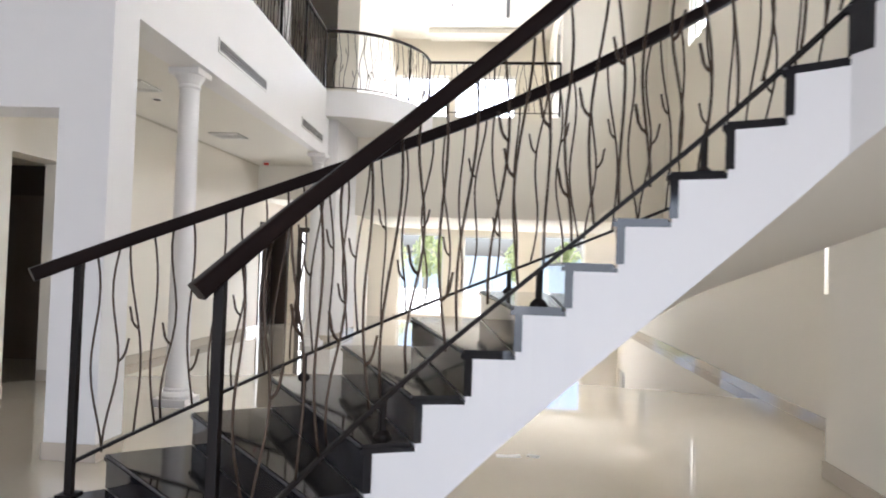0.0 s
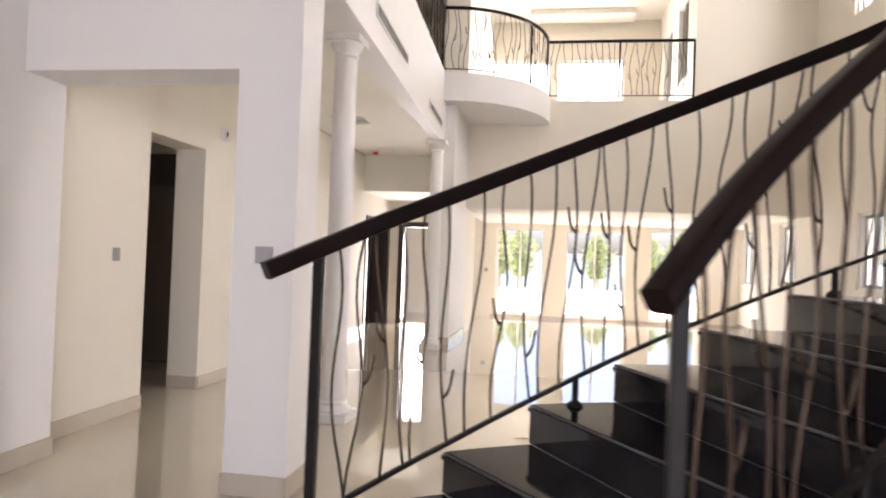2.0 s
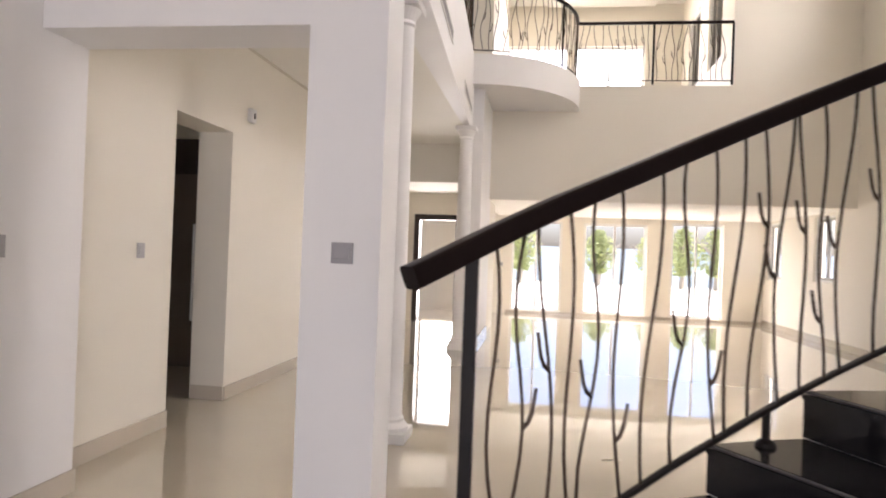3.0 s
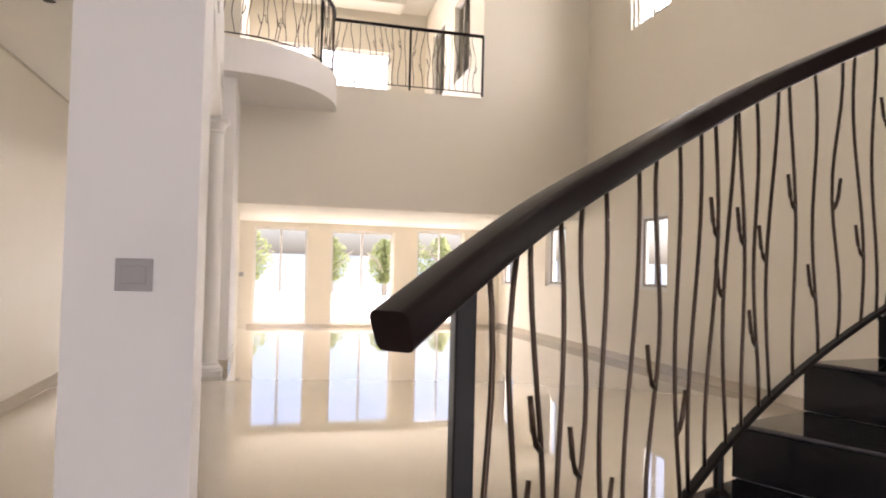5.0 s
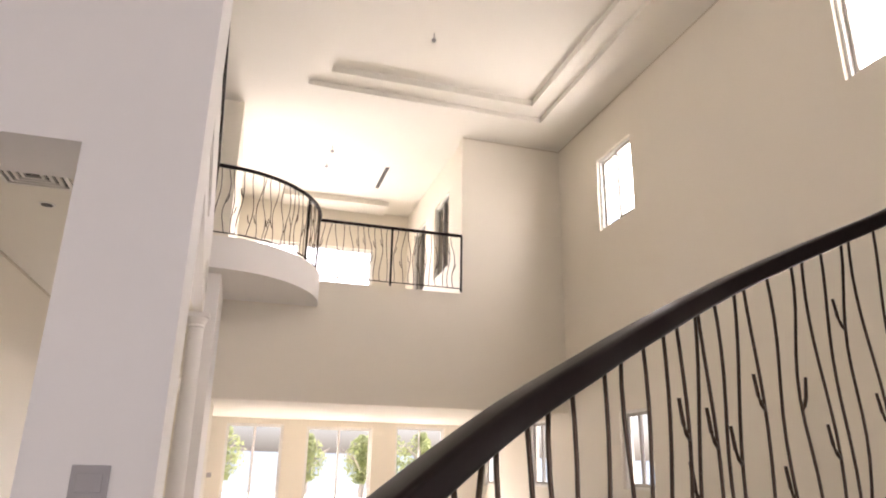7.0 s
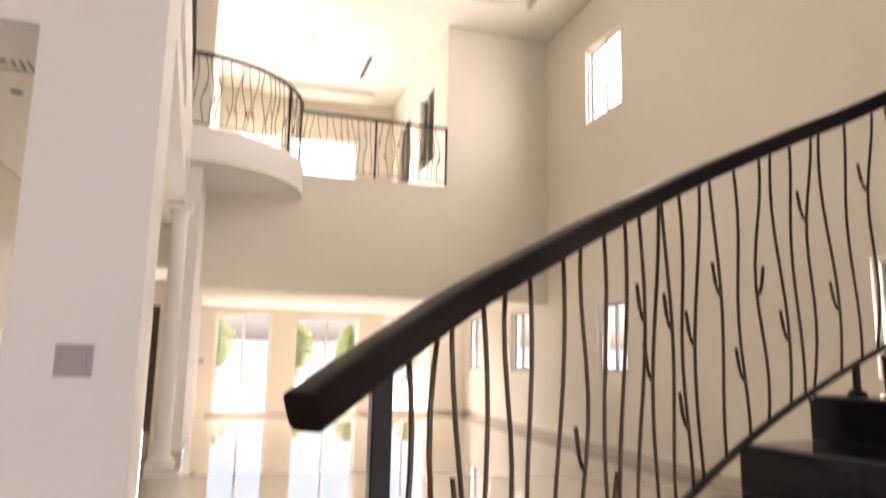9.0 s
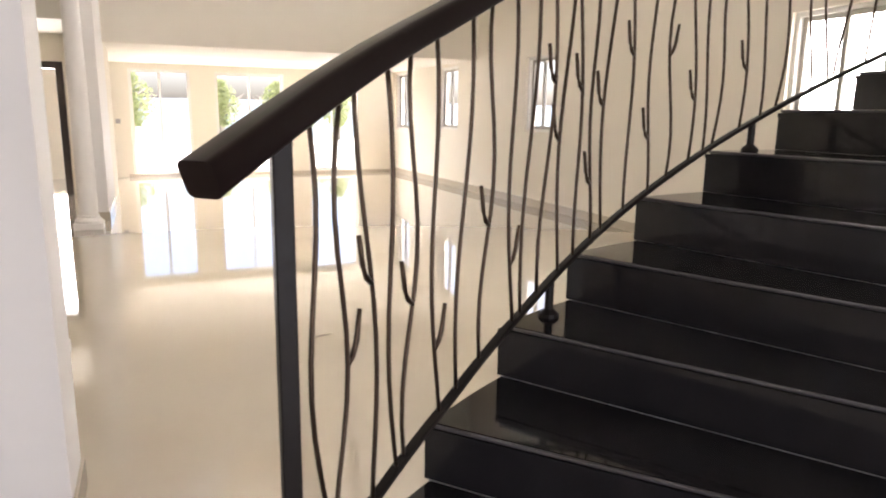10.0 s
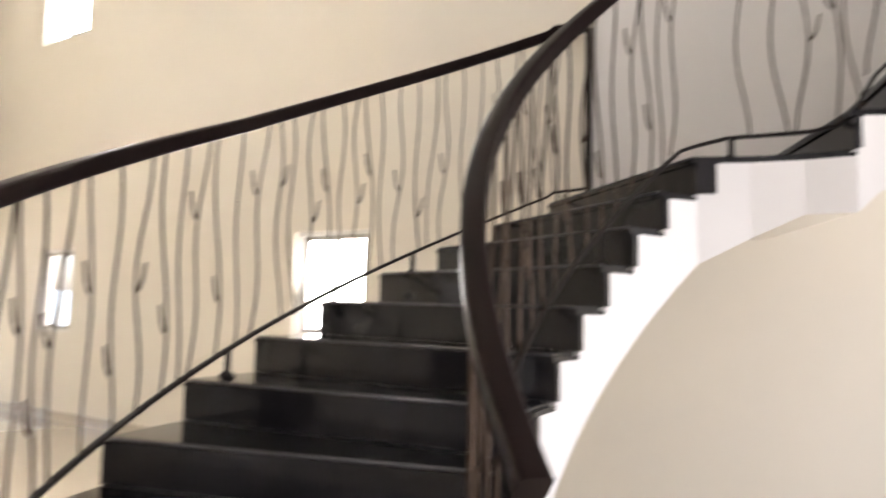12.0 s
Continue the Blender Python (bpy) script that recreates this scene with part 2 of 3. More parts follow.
structure("wall_upper_room_right", wall_with_holes('x', 1.03, 1.18, YF + 0.2, YB - 0.003, ZU - 0.03, 6.97, [(14.7, 15.7, 4.8, 6.3), (16.4, 17.4, 4.8, 6.3)]), CREAM, "cream painted wall of the upper room with two windows")
structure("wall_upper_room_left", box(-3.2, -2.78, YF - 0.05, YB - 0.004, ZU - 0.03, 6.97), CREAM, "cream painted wall of the upper room")

# entrance side and left side
structure("wall_entrance", wall_with_holes('y', -1.8, -1.6, -4.6, WX - 0.002, 0, 7.3, [(-2.5, 1.3, 0, 2.3)]), WHITE, "white painted wall with a wide entrance opening")
structure("wall_left", box(-4.6, -4.20, -1.598, 5.88, 0, 6.978), WHITE, "white painted wall beside the passage opening")
structure("wall_passage", wall_with_holes('x', -4.74, -4.44, 5.882, 15.298, 0, 3.028, [(7.15, 8.02, 0, 2.24), (13.6, 15.1, 0, 1.93)]), CREAM, "cream painted passage wall with a tall doorless opening")
structure("wall_passage_end", box(-7.0, -4.743, 9.4, 9.5, 0, 3.028), CREAM, "cream painted wall")
structure("wall_side_room", wall_with_holes('x', -7.2, -7.0, 5.702, 15.3, 0, 3.028, []), CREAM, "plain wall of the dark side room")
structure("wall_side_room_front", box(-7.0, -4.603, 5.5, 5.70, 0, 3.028), CREAM, "plain wall of the dark side room")
structure("pier", box(-2.892, -2.54, 5.55, 5.85, 0, 2.28), WHITE, "white painted square pier with a light switch")
structure("wall_over_passage", prism(bmesh.new(), [(-4.198, 5.55), (-2.54, 5.55), (-2.54, 5.85), (-2.892, 5.88), (-4.198, 5.88)], 2.28, 6.978), WHITE, "white painted wall above the passage opening")
structure("wall_left_end", wall_with_holes('y', 15.3, 15.5, -7.0, -2.87, 0, 3.028, [(-4.2, -3.45, 0, 1.95)]), CREAM, "cream painted wall with dark framed doors")
structure("wall_left_end_side", box(-2.87, -2.747, YF + 0.203, 15.3, 0, 3.028), CREAM, "cream painted wall end")
structure("ceiling_gallery", box(-7.0, -2.97, 5.882, 13.3, 3.03, 3.30), CEIL, "plain ceiling under the upstairs gallery")
structure("ceiling_left_end", box(-7.0, -2.98, 13.302, 15.5, 2.42, 3.30), CEIL, "lower plain ceiling beyond the columns")
structure("gallery_floor", box(-7.0, -2.97, 5.9, 12.1, 3.304, ZU - 0.002), WHITE, "white gallery edge with slot air diffusers")


def fascia(y):
    """The gallery edge runs slightly askew."""
    return -2.62 - 0.045 * (y - 6.0)


structure("gallery_edge", prism(bmesh.new(), [(fascia(5.882), 5.882), (fascia(12.3), 12.3), (-2.969, 12.3), (-2.969, 5.882)], 3.025, ZU), WHITE, "white painted gallery fascia")
structure("wall_gallery", box(-5.2, -5.0, 5.9, 18.0, ZU, 6.97), CREAM, "plain wall behind the upstairs gallery")
structure("wall_gallery_near", box(-5.0, -2.73, 5.882, 8.3, ZU + 0.003, 6.97), WHITE, "plain wall at the end of the gallery")


def curve_plan(cx, cy, rx, ry, n=20):
    return [(cx + rx * math.sin(math.pi / 2 * i / n), cy - ry * math.cos(math.pi / 2 * i / n)) for i in range(n + 1)]


bm = bmesh.new()
prism(bm, [(XG - 0.3, YF - 0.002)] + [(XG - 0.3, 12.02)] + curve_plan(XG, YF - 0.002, 1.55, 1.78, 28), 3.67, ZU + 0.002)
structure("balcony", bm, WHITE, "white curved balcony slab projecting into the hall")

# ceiling of the hall with a stepped tray
bm = bmesh.new()
for x0, x1, y0, y1, z0, z1 in (
        (-5.2, -1.84, -1.8, YB, ZC, ZC + 0.09), (2.1, XR + 0.2, -1.8, YB, ZC, ZC + 0.09), (-1.84, 2.1, 12.88, YB, ZC, ZC + 0.09), (-1.84, 2.1, -1.8, 5.2, ZC, ZC + 0.09),
        (-1.84, -1.52, 5.2, 12.88, ZC + 0.09, ZC + 0.2), (1.8, 2.1, 5.2, 12.88, ZC + 0.09, ZC + 0.2), (-1.52, 1.8, 12.55, 12.88, ZC + 0.09, ZC + 0.2), (-1.52, 1.8, 5.2, 5.52, ZC + 0.09, ZC + 0.2),
        (-5.2, XR + 0.2, -1.8, YB + 0.2, ZC + 0.2, ZC + 0.4)):
    add_box(bm, x0, x1, y0, y1, z0, z1)
structure("ceiling", bm, CEIL, "cream ceiling with a stepped rectangular tray")

# skirting
bm = bmesh.new()
for x0, x1, y0, y1 in ((XR - 0.014, XR - 0.001, 6.22, YB), (WX - 0.010, WX + 0.003, -1.59, 6.212), (WX - 0.010, XR - 0.014, 6.201, 6.214), (-4.199, -4.186, -1.59, 5.892), (-4.439, -4.425, 5.9, 7.15), (-4.439, -4.425, 8.02, 13.5),
                       (-4.73, -4.44, 8.007, 8.019), (-2.902, -2.53, 5.537, 5.549), (-2.905, -2.893, 5.537, 5.86), (-2.539, -2.527, 5.537, 5.86),
                       (-2.97, -2.733, 12.297, 12.309), (-2.744, -2.732, 12.297, 14.0),
                       (-2.65, XR - 0.015, YB - 0.014, YB - 0.001),
                       (-3.27, -2.88, 15.287, 15.299)):
    add_box(bm, x0, x1, y0, y1, 0.001, 0.115 if y0 < 17 else 0.068, 0.002)
structure("baseboard", bm, SKIRT, "low beige tile skirting along the walls")

# ---- stair plan ----
CI, RISE, LAND = Vector((0.177, 2.584)), 0.171, 13


def inner_at(s):
    a = 109.5 - 7.55 * (min(s, LAND) - 5) - 26.0 * max(0, min(1, s - LAND)) - 8.5 * max(0, s - LAND - 1)
    r = 1.394 - 0.28 * max(0, min(1, s - LAND))
    return CI + r * Vector((math.cos(radians(a)), math.sin(radians(a))))


def outer_at(s):
    if s <= LAND:
        a, r = radians(111.4 - 7.95 * (s - 5)), 2.92 + 0.03 * max(0, 3 - s)
        return CI + r * Vector((math.cos(a), math.sin(a)))
    p = inner_at(s)
    d = (p - CI).normalized()
    return p + d * min(1.53, (WX - 0.002 - p.x) / max(0.1, d.x))


def across(s, f):
    return inner_at(s).lerp(outer_at(s), f)


def level(s):
    """Height of the line of nosings."""
    return RISE * s if s <= LAND else RISE * LAND + RISE * max(0.0, s - LAND)


def rail_level(s):
    """Height below the handrail: along the nosings, flat over the landing."""
    if s < LAND + 0.9:
        return RISE * min(s, LAND + 0.3)
    return min(RISE * s, RISE * (LAND + 0.3) + 0.31 * (s - LAND - 0.9))


def tread_plan(s0, s1, nose):
    """Plan of a tread from nosing s0 to the next one, the nosing pushed out by nose."""
    n = 4
    a, b = inner_at(s0), outer_at(s0)
    back = (across(s0 - 0.1, 0.5) - across(s0, 0.5)).normalized() * nose
    pin = [inner_at(s0 + (s1 - s0) * i / n) for i in range(n + 1)]
    pout = [outer_at(s0 + (s1 - s0) * i / n) for i in range(n + 1)]
    pin[0], pout[0] = a + back, b + back
    plan = [(p.x, p.y) for p in pin] + [(p.x, p.y) for p in reversed(pout)]
    return plan


def staircase():
    thing = tagged(new("staircase"), "curved staircase with black granite treads and a white plastered underside", "staircase")
    last = 25
    body, soffit = bmesh.new(), bmesh.new()

    def low(u):
        if u > LAND:
            return RISE * LAND - 0.47 + 0.2 * min(1, (u - LAND) * 1.5) + RISE * max(0, u - LAND - 1)
        return max(0.0, RISE * u - 0.487)

    def face(*pts, bm=body):
        bm.faces.new([bm.verts.new(p) for p in pts])
    n = 3
    for s in range(1, last):
        top, before = level(s) - 0.032, (level(s - 1) - 0.032 if s > 1 else 0)
        a, d = inner_at(s), outer_at(s)
        if top > before:
            face((a.x, a.y, before), (d.x, d.y, before), (d.x, d.y, top), (a.x, a.y, top))
        for i in range(n):
            s0, s1 = s + i / n, s + (i + 1) / n
            a, b, c, d = inner_at(s0), inner_at(s1), outer_at(s1), outer_at(s0)
            z0, z1 = min(low(s0), before - 0.01 if s > 1 else 0), min(low(s1), before - 0.01 if s > 1 else 0)
            z0, z1 = max(0, z0), max(0, z1)
            face((a.x, a.y, top), (b.x, b.y, top), (c.x, c.y, top), (d.x, d.y, top))
            face((a.x, a.y, z0), (d.x, d.y, z0), (c.x, c.y, z1), (b.x, b.y, z1), bm=soffit)
            face((a.x, a.y, z0), (b.x, b.y, z1), (b.x, b.y, top), (a.x, a.y, top))
            face((d.x, d.y, z0), (d.x, d.y, top), (c.x, c.y, top), (c.x, c.y, z1))
    a, d, z = inner_at(last), outer_at(last), level(last - 1) - 0.032
    face((a.x, a.y, low(last)), (d.x, d.y, low(last)), (d.x, d.y, z), (a.x, a.y, z))
    bmesh.ops.remove_doubles(body, verts=body.verts[:], dist=0.002)
    bmesh.ops.recalc_face_normals(body, faces=body.faces[:])
    part("stringer", body, WHITE, thing, "white plastered stringer")
    bmesh.ops.remove_doubles(soffit, verts=soffit.verts[:], dist=0.002)
    part("underside", soffit, CREAM, thing, "cream plastered underside", True)
    for s in range(1, last):
        plan = tread_plan(s, s + 1, 0.022)
        bm = prism(bmesh.new(), plan, level(s) - 0.032, level(s))
        bmesh.ops.bevel(bm, geom=[e for e in bm.edges if all(v.co.z > level(s) - 0.001 for v in e.verts)], offset=0.014, segments=4, affect='EDGES')
        tread = part("tread", bm, GRANITE, thing)
        a, b = inner_at(s), outer_at(s)
        n = (across(s - 0.1, 0.5) - across(s, 0.5)).normalized() * 0.0165
        # Worn chamfer; the bevel's highlight is put into its paler grey.
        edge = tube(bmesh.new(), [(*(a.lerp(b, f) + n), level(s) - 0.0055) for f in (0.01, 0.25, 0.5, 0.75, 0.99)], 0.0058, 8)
        part("nosing", edge, WORNSHINE, tread, "worn nosing edge with its highlight put in as paler grey", True)
        a, b, c, d = inner_at(s), outer_at(s), outer_at(s + 0.09), inner_at(s + 0.12)
        e = (across(s - 0.1, 0.5) - across(s, 0.5)).normalized() * 0.008
        o = (a - b).normalized() * 0.006
        bm = prism(bmesh.new(), [(p.x, p.y) for p in (a + e + o, b + e - o, c - o, d + o)], level(s - 1) if s != LAND + 1 else level(LAND), level(s) - 0.032)
        part("riser", bm, GRANITE, thing)
    return thing


staircase()

# ---- railings ----
rng = random.Random(4)


def bent_rod(height, seed):
    """An upright iron rod that sways like a stem, with one or two short twigs. It stands in the x-z plane from z = 0."""
    r = random.Random(seed)
    bm = bmesh.new()
    amp, ph, lean = r.uniform(0.014, 0.032), r.uniform(0, 6.28), r.uniform(-0.05, 0.05)
    waves = r.uniform(0.8, 1.3)

    def at(f):
        return Vector((lean * (f - 0.5) + amp * math.sin(ph + waves * 2 * math.pi * f), 0, height * f))
    tube(bm, [at(i / 12) for i in range(13)], 0.0056)
    for _ in range(r.choice((0, 1, 1))):
        f, side = r.uniform(0.2, 0.72), r.choice((-1, 1))
        p = at(f)
        tw = [p + Vector((side * x, 0, z)) for x, z in ((0, -0.005), (0.018, 0.012), (0.032, 0.04), (0.038, 0.075), (0.045, 0.11))]
        tube(bm, tw, [0.0068, 0.0072, 0.0066, 0.006, 0.0055])
    me = bpy.data.meshes.new("baluster")
    bm.to_mesh(me)
    bm.free()
    me.materials.append(IRON)
    for p in me.polygons:
        p.use_smooth = True
    return me


def rods_for(height, count, seed):
    return [bent_rod(height, seed + i) for i in range(count)]


def add_rods(thing, meshes, places):
    """places: (x, y, z, angle, stretch) of each foot."""
    for i, (x, y, z, a, k) in enumerate(places):
        ob = new("baluster", meshes[(i * 5 + i // 7) % len(meshes)])
        ob.parent = thing
        ob.matrix_basis = Matrix.Translation((x, y, z)) @ Matrix.Rotation(a, 4, 'Z') @ Matrix.Diagonal((1, 1, k, 1))


STAIR_RODS = rods_for(0.985, 16, 30)
RAIL, LOW = 1.06, 0.055  # heights of handrail and lower bar above the line of nosings


def stair_rail(name, at, s0, s1, s_end, label, spacing, posts, stands, lift):
    """A railing along the plan curve at(s)."""
    thing = tagged(new(name), label, "railing", group="stair railings")
    n = int((s1 - s0) * 6)
    ss = [s0 + (s1 - s0) * i / n for i in range(n + 1)]
    front = [s_end + (s0 - s_end) * i / 3 for i in range(3)]

    def pt(s, h):
        p = at(s)
        return (p.x, p.y, rail_level(s) + h + (lift(s) if h > 0.5 else 0))
    part("handrail", sweep(bmesh.new(), [pt(s, RAIL) for s in front + ss], 0.066, 0.064, 0.013), WOOD, thing, "dark stained wooden handrail", True)
    part("lower_bar", sweep(bmesh.new(), [pt(s, LOW) for s in ss], 0.028, 0.016, 0.004), BLACKIRON, thing)
    for s, foot in posts:
        x, y, z = pt(s, 0)
        bm = box(x - 0.018, x + 0.018, y - 0.018, y + 0.018, foot, rail_level(s) + RAIL + lift(s) - 0.01, 0.003)
        po = part("post", bm, BLACKIRON, thing)
        part("base_plate", box(x - 0.045, x + 0.045, y - 0.045, y + 0.045, foot, foot + 0.01, 0.002), BLACKIRON, po)
    for s in stands:
        p = at(s)
        zt = RISE * math.floor(s)
        bm = tube(bmesh.new(), [(p.x, p.y, zt), (p.x, p.y, rail_level(s) + LOW)], 0.014, 8)
        st = part("stanchion", bm, BLACKIRON, thing)
        part("base_plate", tube(bmesh.new(), [(p.x, p.y, zt), (p.x, p.y, zt + 0.012), (p.x, p.y, zt + 0.026)], [0.036, 0.032, 0.015], 12), BLACKIRON, st)
    places, s = [], s0
    while s < s1 - 0.05:
        p, q = at(s), at(s + 0.01)
        step = max(0.2, spacing * 0.01 / max(1e-4, (q - p).length))
        s += step * rng.uniform(0.72, 1.28)
        if s >= s1 - 0.05:
            break
        p, q = at(s), at(s + 0.01)
        places.append((p.x, p.y, rail_level(s) + LOW, math.atan2(q.y - p.y, q.x - p.x), 1 + lift(s) / 0.985))
    add_rods(thing, STAIR_RODS, places)
    return thing


stair_rail("stair_railing", lambda s: across(s, 0.951 + 0.015 * max(0, 4 - s)), 1.57, 13.2, 1.09, "outer stair railing of branch-like iron rods under a dark wooden handrail", 0.104,
           [(1.57, RISE), (13.2, RISE * 13)], [4.4, 7.38, 10.4], lambda s: -0.005 + 0.016 * max(0, s - 7.5) - 0.012 * max(0, min(1, 2.2 - s)))
stair_rail("stair_railing", lambda s: across(s, 0.068), 1.38, 24.0, 0.97, "inner stair railing of branch-like iron rods under a dark wooden handrail", 0.10,
           [(1.38, RISE)], [4.5, 7.5, 10.5, 13.3, 17.5, 20.5], lambda s: 0.0)


def level_rail(name, pts, z, height, label, spacing, post_at, seed):
    """A level railing along a polyline on the upper floor."""
    thing = tagged(new(name), label, "railing", group="upstairs railings")
    part("handrail", sweep(bmesh.new(), [(x, y, z + height) for x, y in pts], 0.05, 0.045, 0.012), WOOD, thing, "dark wooden handrail", True)
    part("lower_bar", sweep(bmesh.new(), [(x, y, z + 0.06) for x, y in pts], 0.02, 0.014, 0.004), BLACKIRON, thing)
    meshes = rods_for(height - 0.08, 8, seed)
    vs = [Vector(p) for p in pts]
    total = sum((b - a).length for a, b in zip(vs, vs[1:]))

    def along(d):
        for a, b in zip(vs, vs[1:]):
            l = (b - a).length
            if d <= l:
                return a + (b - a) * d / l, math.atan2(b.y - a.y, b.x - a.x)
            d -= l
        return vs[-1], math.atan2(vs[-1].y - vs[-2].y, vs[-1].x - vs[-2].x)
    for f in post_at:
        p, a = along(total * f)
        part("post", box(p.x - 0.016, p.x + 0.016, p.y - 0.016, p.y + 0.016, z, z + height, 0.003), BLACKIRON, thing)
    places, d = [], 0.05
    while d < total - 0.03:
        p, a = along(d)
        places.append((p.x, p.y, z + 0.06, a, 1))
        d += spacing * rng.uniform(0.7, 1.3)
    add_rods(thing, meshes, places)
    return thing


level_rail("balcony_railing", [(XG - 0.04, 12.06), (XG, 12.06)] + curve_plan(XG, YF - 0.08, 1.48, 1.66)[1:], ZU, 0.98, "curved balcony railing of branch-like iron rods", 0.11, (0, 0.62, 1), 100)
level_rail("upper_room_railing", [(-1.42, YF - 0.08), (0.97, YF - 0.08)], ZU, 0.98, "straight railing of branch-like iron rods before the upper room", 0.11, (0, 0.5, 1), 120)
level_rail("gallery_railing", [(fascia(8.36) - 0.05, 8.36), (fascia(12.04) - 0.05, 12.04)], ZU, 0.98, "gallery railing of branch-like iron rods", 0.11, (0, 0.33, 0.66, 1), 140)


# ---- columns ----
def lathe(bm, x, y, profile, sides=24):
    rings = []
    for r, z in profile:
        rings.append([bm.verts.new((x + r * math.cos(2 * math.pi * k / sides), y + r * math.sin(2 * math.pi * k / sides), z)) for k in range(sides)])
    for a, b in zip(rings, rings[1:]):
        for k in range(sides):
            bm.faces.new((a[k], a[(k + 1) % sides], b[(k + 1) % sides], b[k]))
    bm.faces.new(rings[0][::-1])
    bm.faces.new(rings[-1])
    return bm


def column(x, y, z0, z1, r, label):
    thing = tagged(new("column"), label, "column", group="round columns")
    part("shaft", lathe(bmesh.new(), x, y, [(r, z0 + 0.16), (r * 0.98, z0 + (z1 - z0) * 0.4), (r * 0.86, z1 - 0.17)]), WHITE, thing, smooth=True)
    bm = box(x - r * 1.5, x + r * 1.5, y - r * 1.5, y + r * 1.5, z0, z0 + 0.07, 0.004)
    lathe(bm, x, y, [(r * 1.42, z0 + 0.068), (r * 1.46, z0 + 0.095), (r * 1.3, z0 + 0.115), (r * 1.12, z0 + 0.13), (r * 1.15, z0 + 0.15), (r, z0 + 0.165)])
    part("base", bm, WHITE, thing)
    bm = box(x - r * 1.4, x + r * 1.4, y - r * 1.4, y + r * 1.4, z1 - 0.06, z1 - 0.002, 0.004)
    lathe(bm, x, y, [(r * 0.86, z1 - 0.18), (r * 1.0, z1 - 0.165), (r * 0.9, z1 - 0.14), (r * 1.1, z1 - 0.1), (r * 1.32, z1 - 0.065), (r * 1.32, z1 - 0.058)])
    part("capital", bm, WHITE, thing)


column(-2.87, 7.3, 0, 3.03, 0.10, "white round column with moulded base and capital")
column(-2.93, 11.85, 0, 3.03, 0.10, "white round column with moulded base and capital")
column(-3.12, 10.5, ZU, 6.97, 0.10, "white round column standing on the upstairs gallery")


# ---- windows and doors ----
def window(name, axis, face, u0, u1, z0, z1, label, depth=0.2, sign=1, leaves=2):
    """A white sliding window in an opening: frame, one sash a leaf, a pane in each."""
    thing = tagged(new(name), label, kind="structure")
    d0 = face + sign * depth * 0.45

    def bx(ua, ub, za, zb, t, off=0.0, bevel=0.003):
        a, b = d0 + off - t / 2, d0 + off + t / 2
        return box(a, b, ua, ub, za, zb, bevel) if axis == 'x' else box(ua, ub, a, b, za, zb, bevel)
    w = 0.026 if axis == 'y' else 0.04
    fr = bmesh.new()
    for ua, ub, za, zb in ((u0 + 0.002, u0 + w, z0 + 0.002, z1 - 0.002), (u1 - w, u1 - 0.002, z0 + 0.002, z1 - 0.002), (u0 + w, u1 - w, z1 - w, z1 - 0.002), (u0 + w, u1 - w, z0 + 0.002, z0 + w)):
        sub = bx(ua, ub, za, zb, 0.09)
        me = bpy.data.meshes.new("tmp")
        sub.to_mesh(me)
        sub.free()
        fr.from_mesh(me)
        bpy.data.meshes.remove(me)
    part("window_frame", fr, FRAME, thing)
    step = (u1 - u0 - 2 * w) / leaves
    for i in range(leaves):
        a, b, off = u0 + w + step * i, u0 + w + step * (i + 1), 0.018 * (1 if i % 2 else -1)
        if i:
            a -= 0.012
        sash = bmesh.new()
        v = 0.03 if axis == 'y' else 0.042
        for ua, ub, za, zb in ((a, a + v, z0 + w, z1 - w), (b - v, b, z0 + w, z1 - w), (a + v, b - v, z1 - w - v, z1 - w), (a + v, b - v, z0 + w, z0 + w + v)):
            sub = bx(ua, ub, za, zb, 0.032, off)
            me = bpy.data.meshes.new("tmp")
            sub.to_mesh(me)
            sub.free()
            sash.from_mesh(me)
            bpy.data.meshes.remove(me)
        so = part("sash", sash, FRAME if axis == 'y' else SASHGREY, thing)
        pane = part("pane", bx(a + v, b - v, z0 + w + v, z1 - w - v, 0.006, off, 0), GLASS, so, "clear glass")
        pane.visible_shadow = False
    return thing


window("window_1", 'y', YB, -2.55, -1.42, 0.07, 2.11, "white framed glazed sliding garden door", 0.25)
window("window_2", 'y', YB, -0.95, 0.43, 0.07, 2.09, "white framed glazed sliding garden door, the widest", 0.25)
window("window_3", 'y', YB, 0.94, 2.04, 0.07, 2.15, "white framed glazed sliding garden door", 0.25)
window("window_4", 'x', XR, 11.42, 12.2, 1.09, 2.15, "white framed two-pane window")
window("window_5", 'x', XR, 6.80, 7.70, 1.20, 2.22, "white framed two-pane window beside the stair")
window("window_6", 'x', XR, 11.44, 12.45, 4.96, 6.19, "white framed high window")
window("window_7", 'x', XR, 6.75, 7.74, 4.92, 6.10, "white framed high window")
window("window_8", 'x', XR, 17.05, 17.95, 0.98, 2.18, "white framed narrow window in the garden room")
window("window_9", 'x', XR, 14.58, 15.45, 1.04, 2.17, "white framed narrow window in the garden room")
window("window_10", 'y', YB, -2.8, -1.42, 4.2, 6.06, "white framed upstairs window", 0.25)
window("window_11", 'y', YB, -1.3, 0.25, 4.2, 6.06, "white framed upstairs window", 0.25)
window("window_12", 'x', 1.03, 14.7, 15.7, 4.8, 6.3, "white framed upstairs side window", 0.15)
window("window_13", 'x', 1.03, 16.4, 17.4, 4.8, 6.3, "white framed upstairs side window", 0.15)


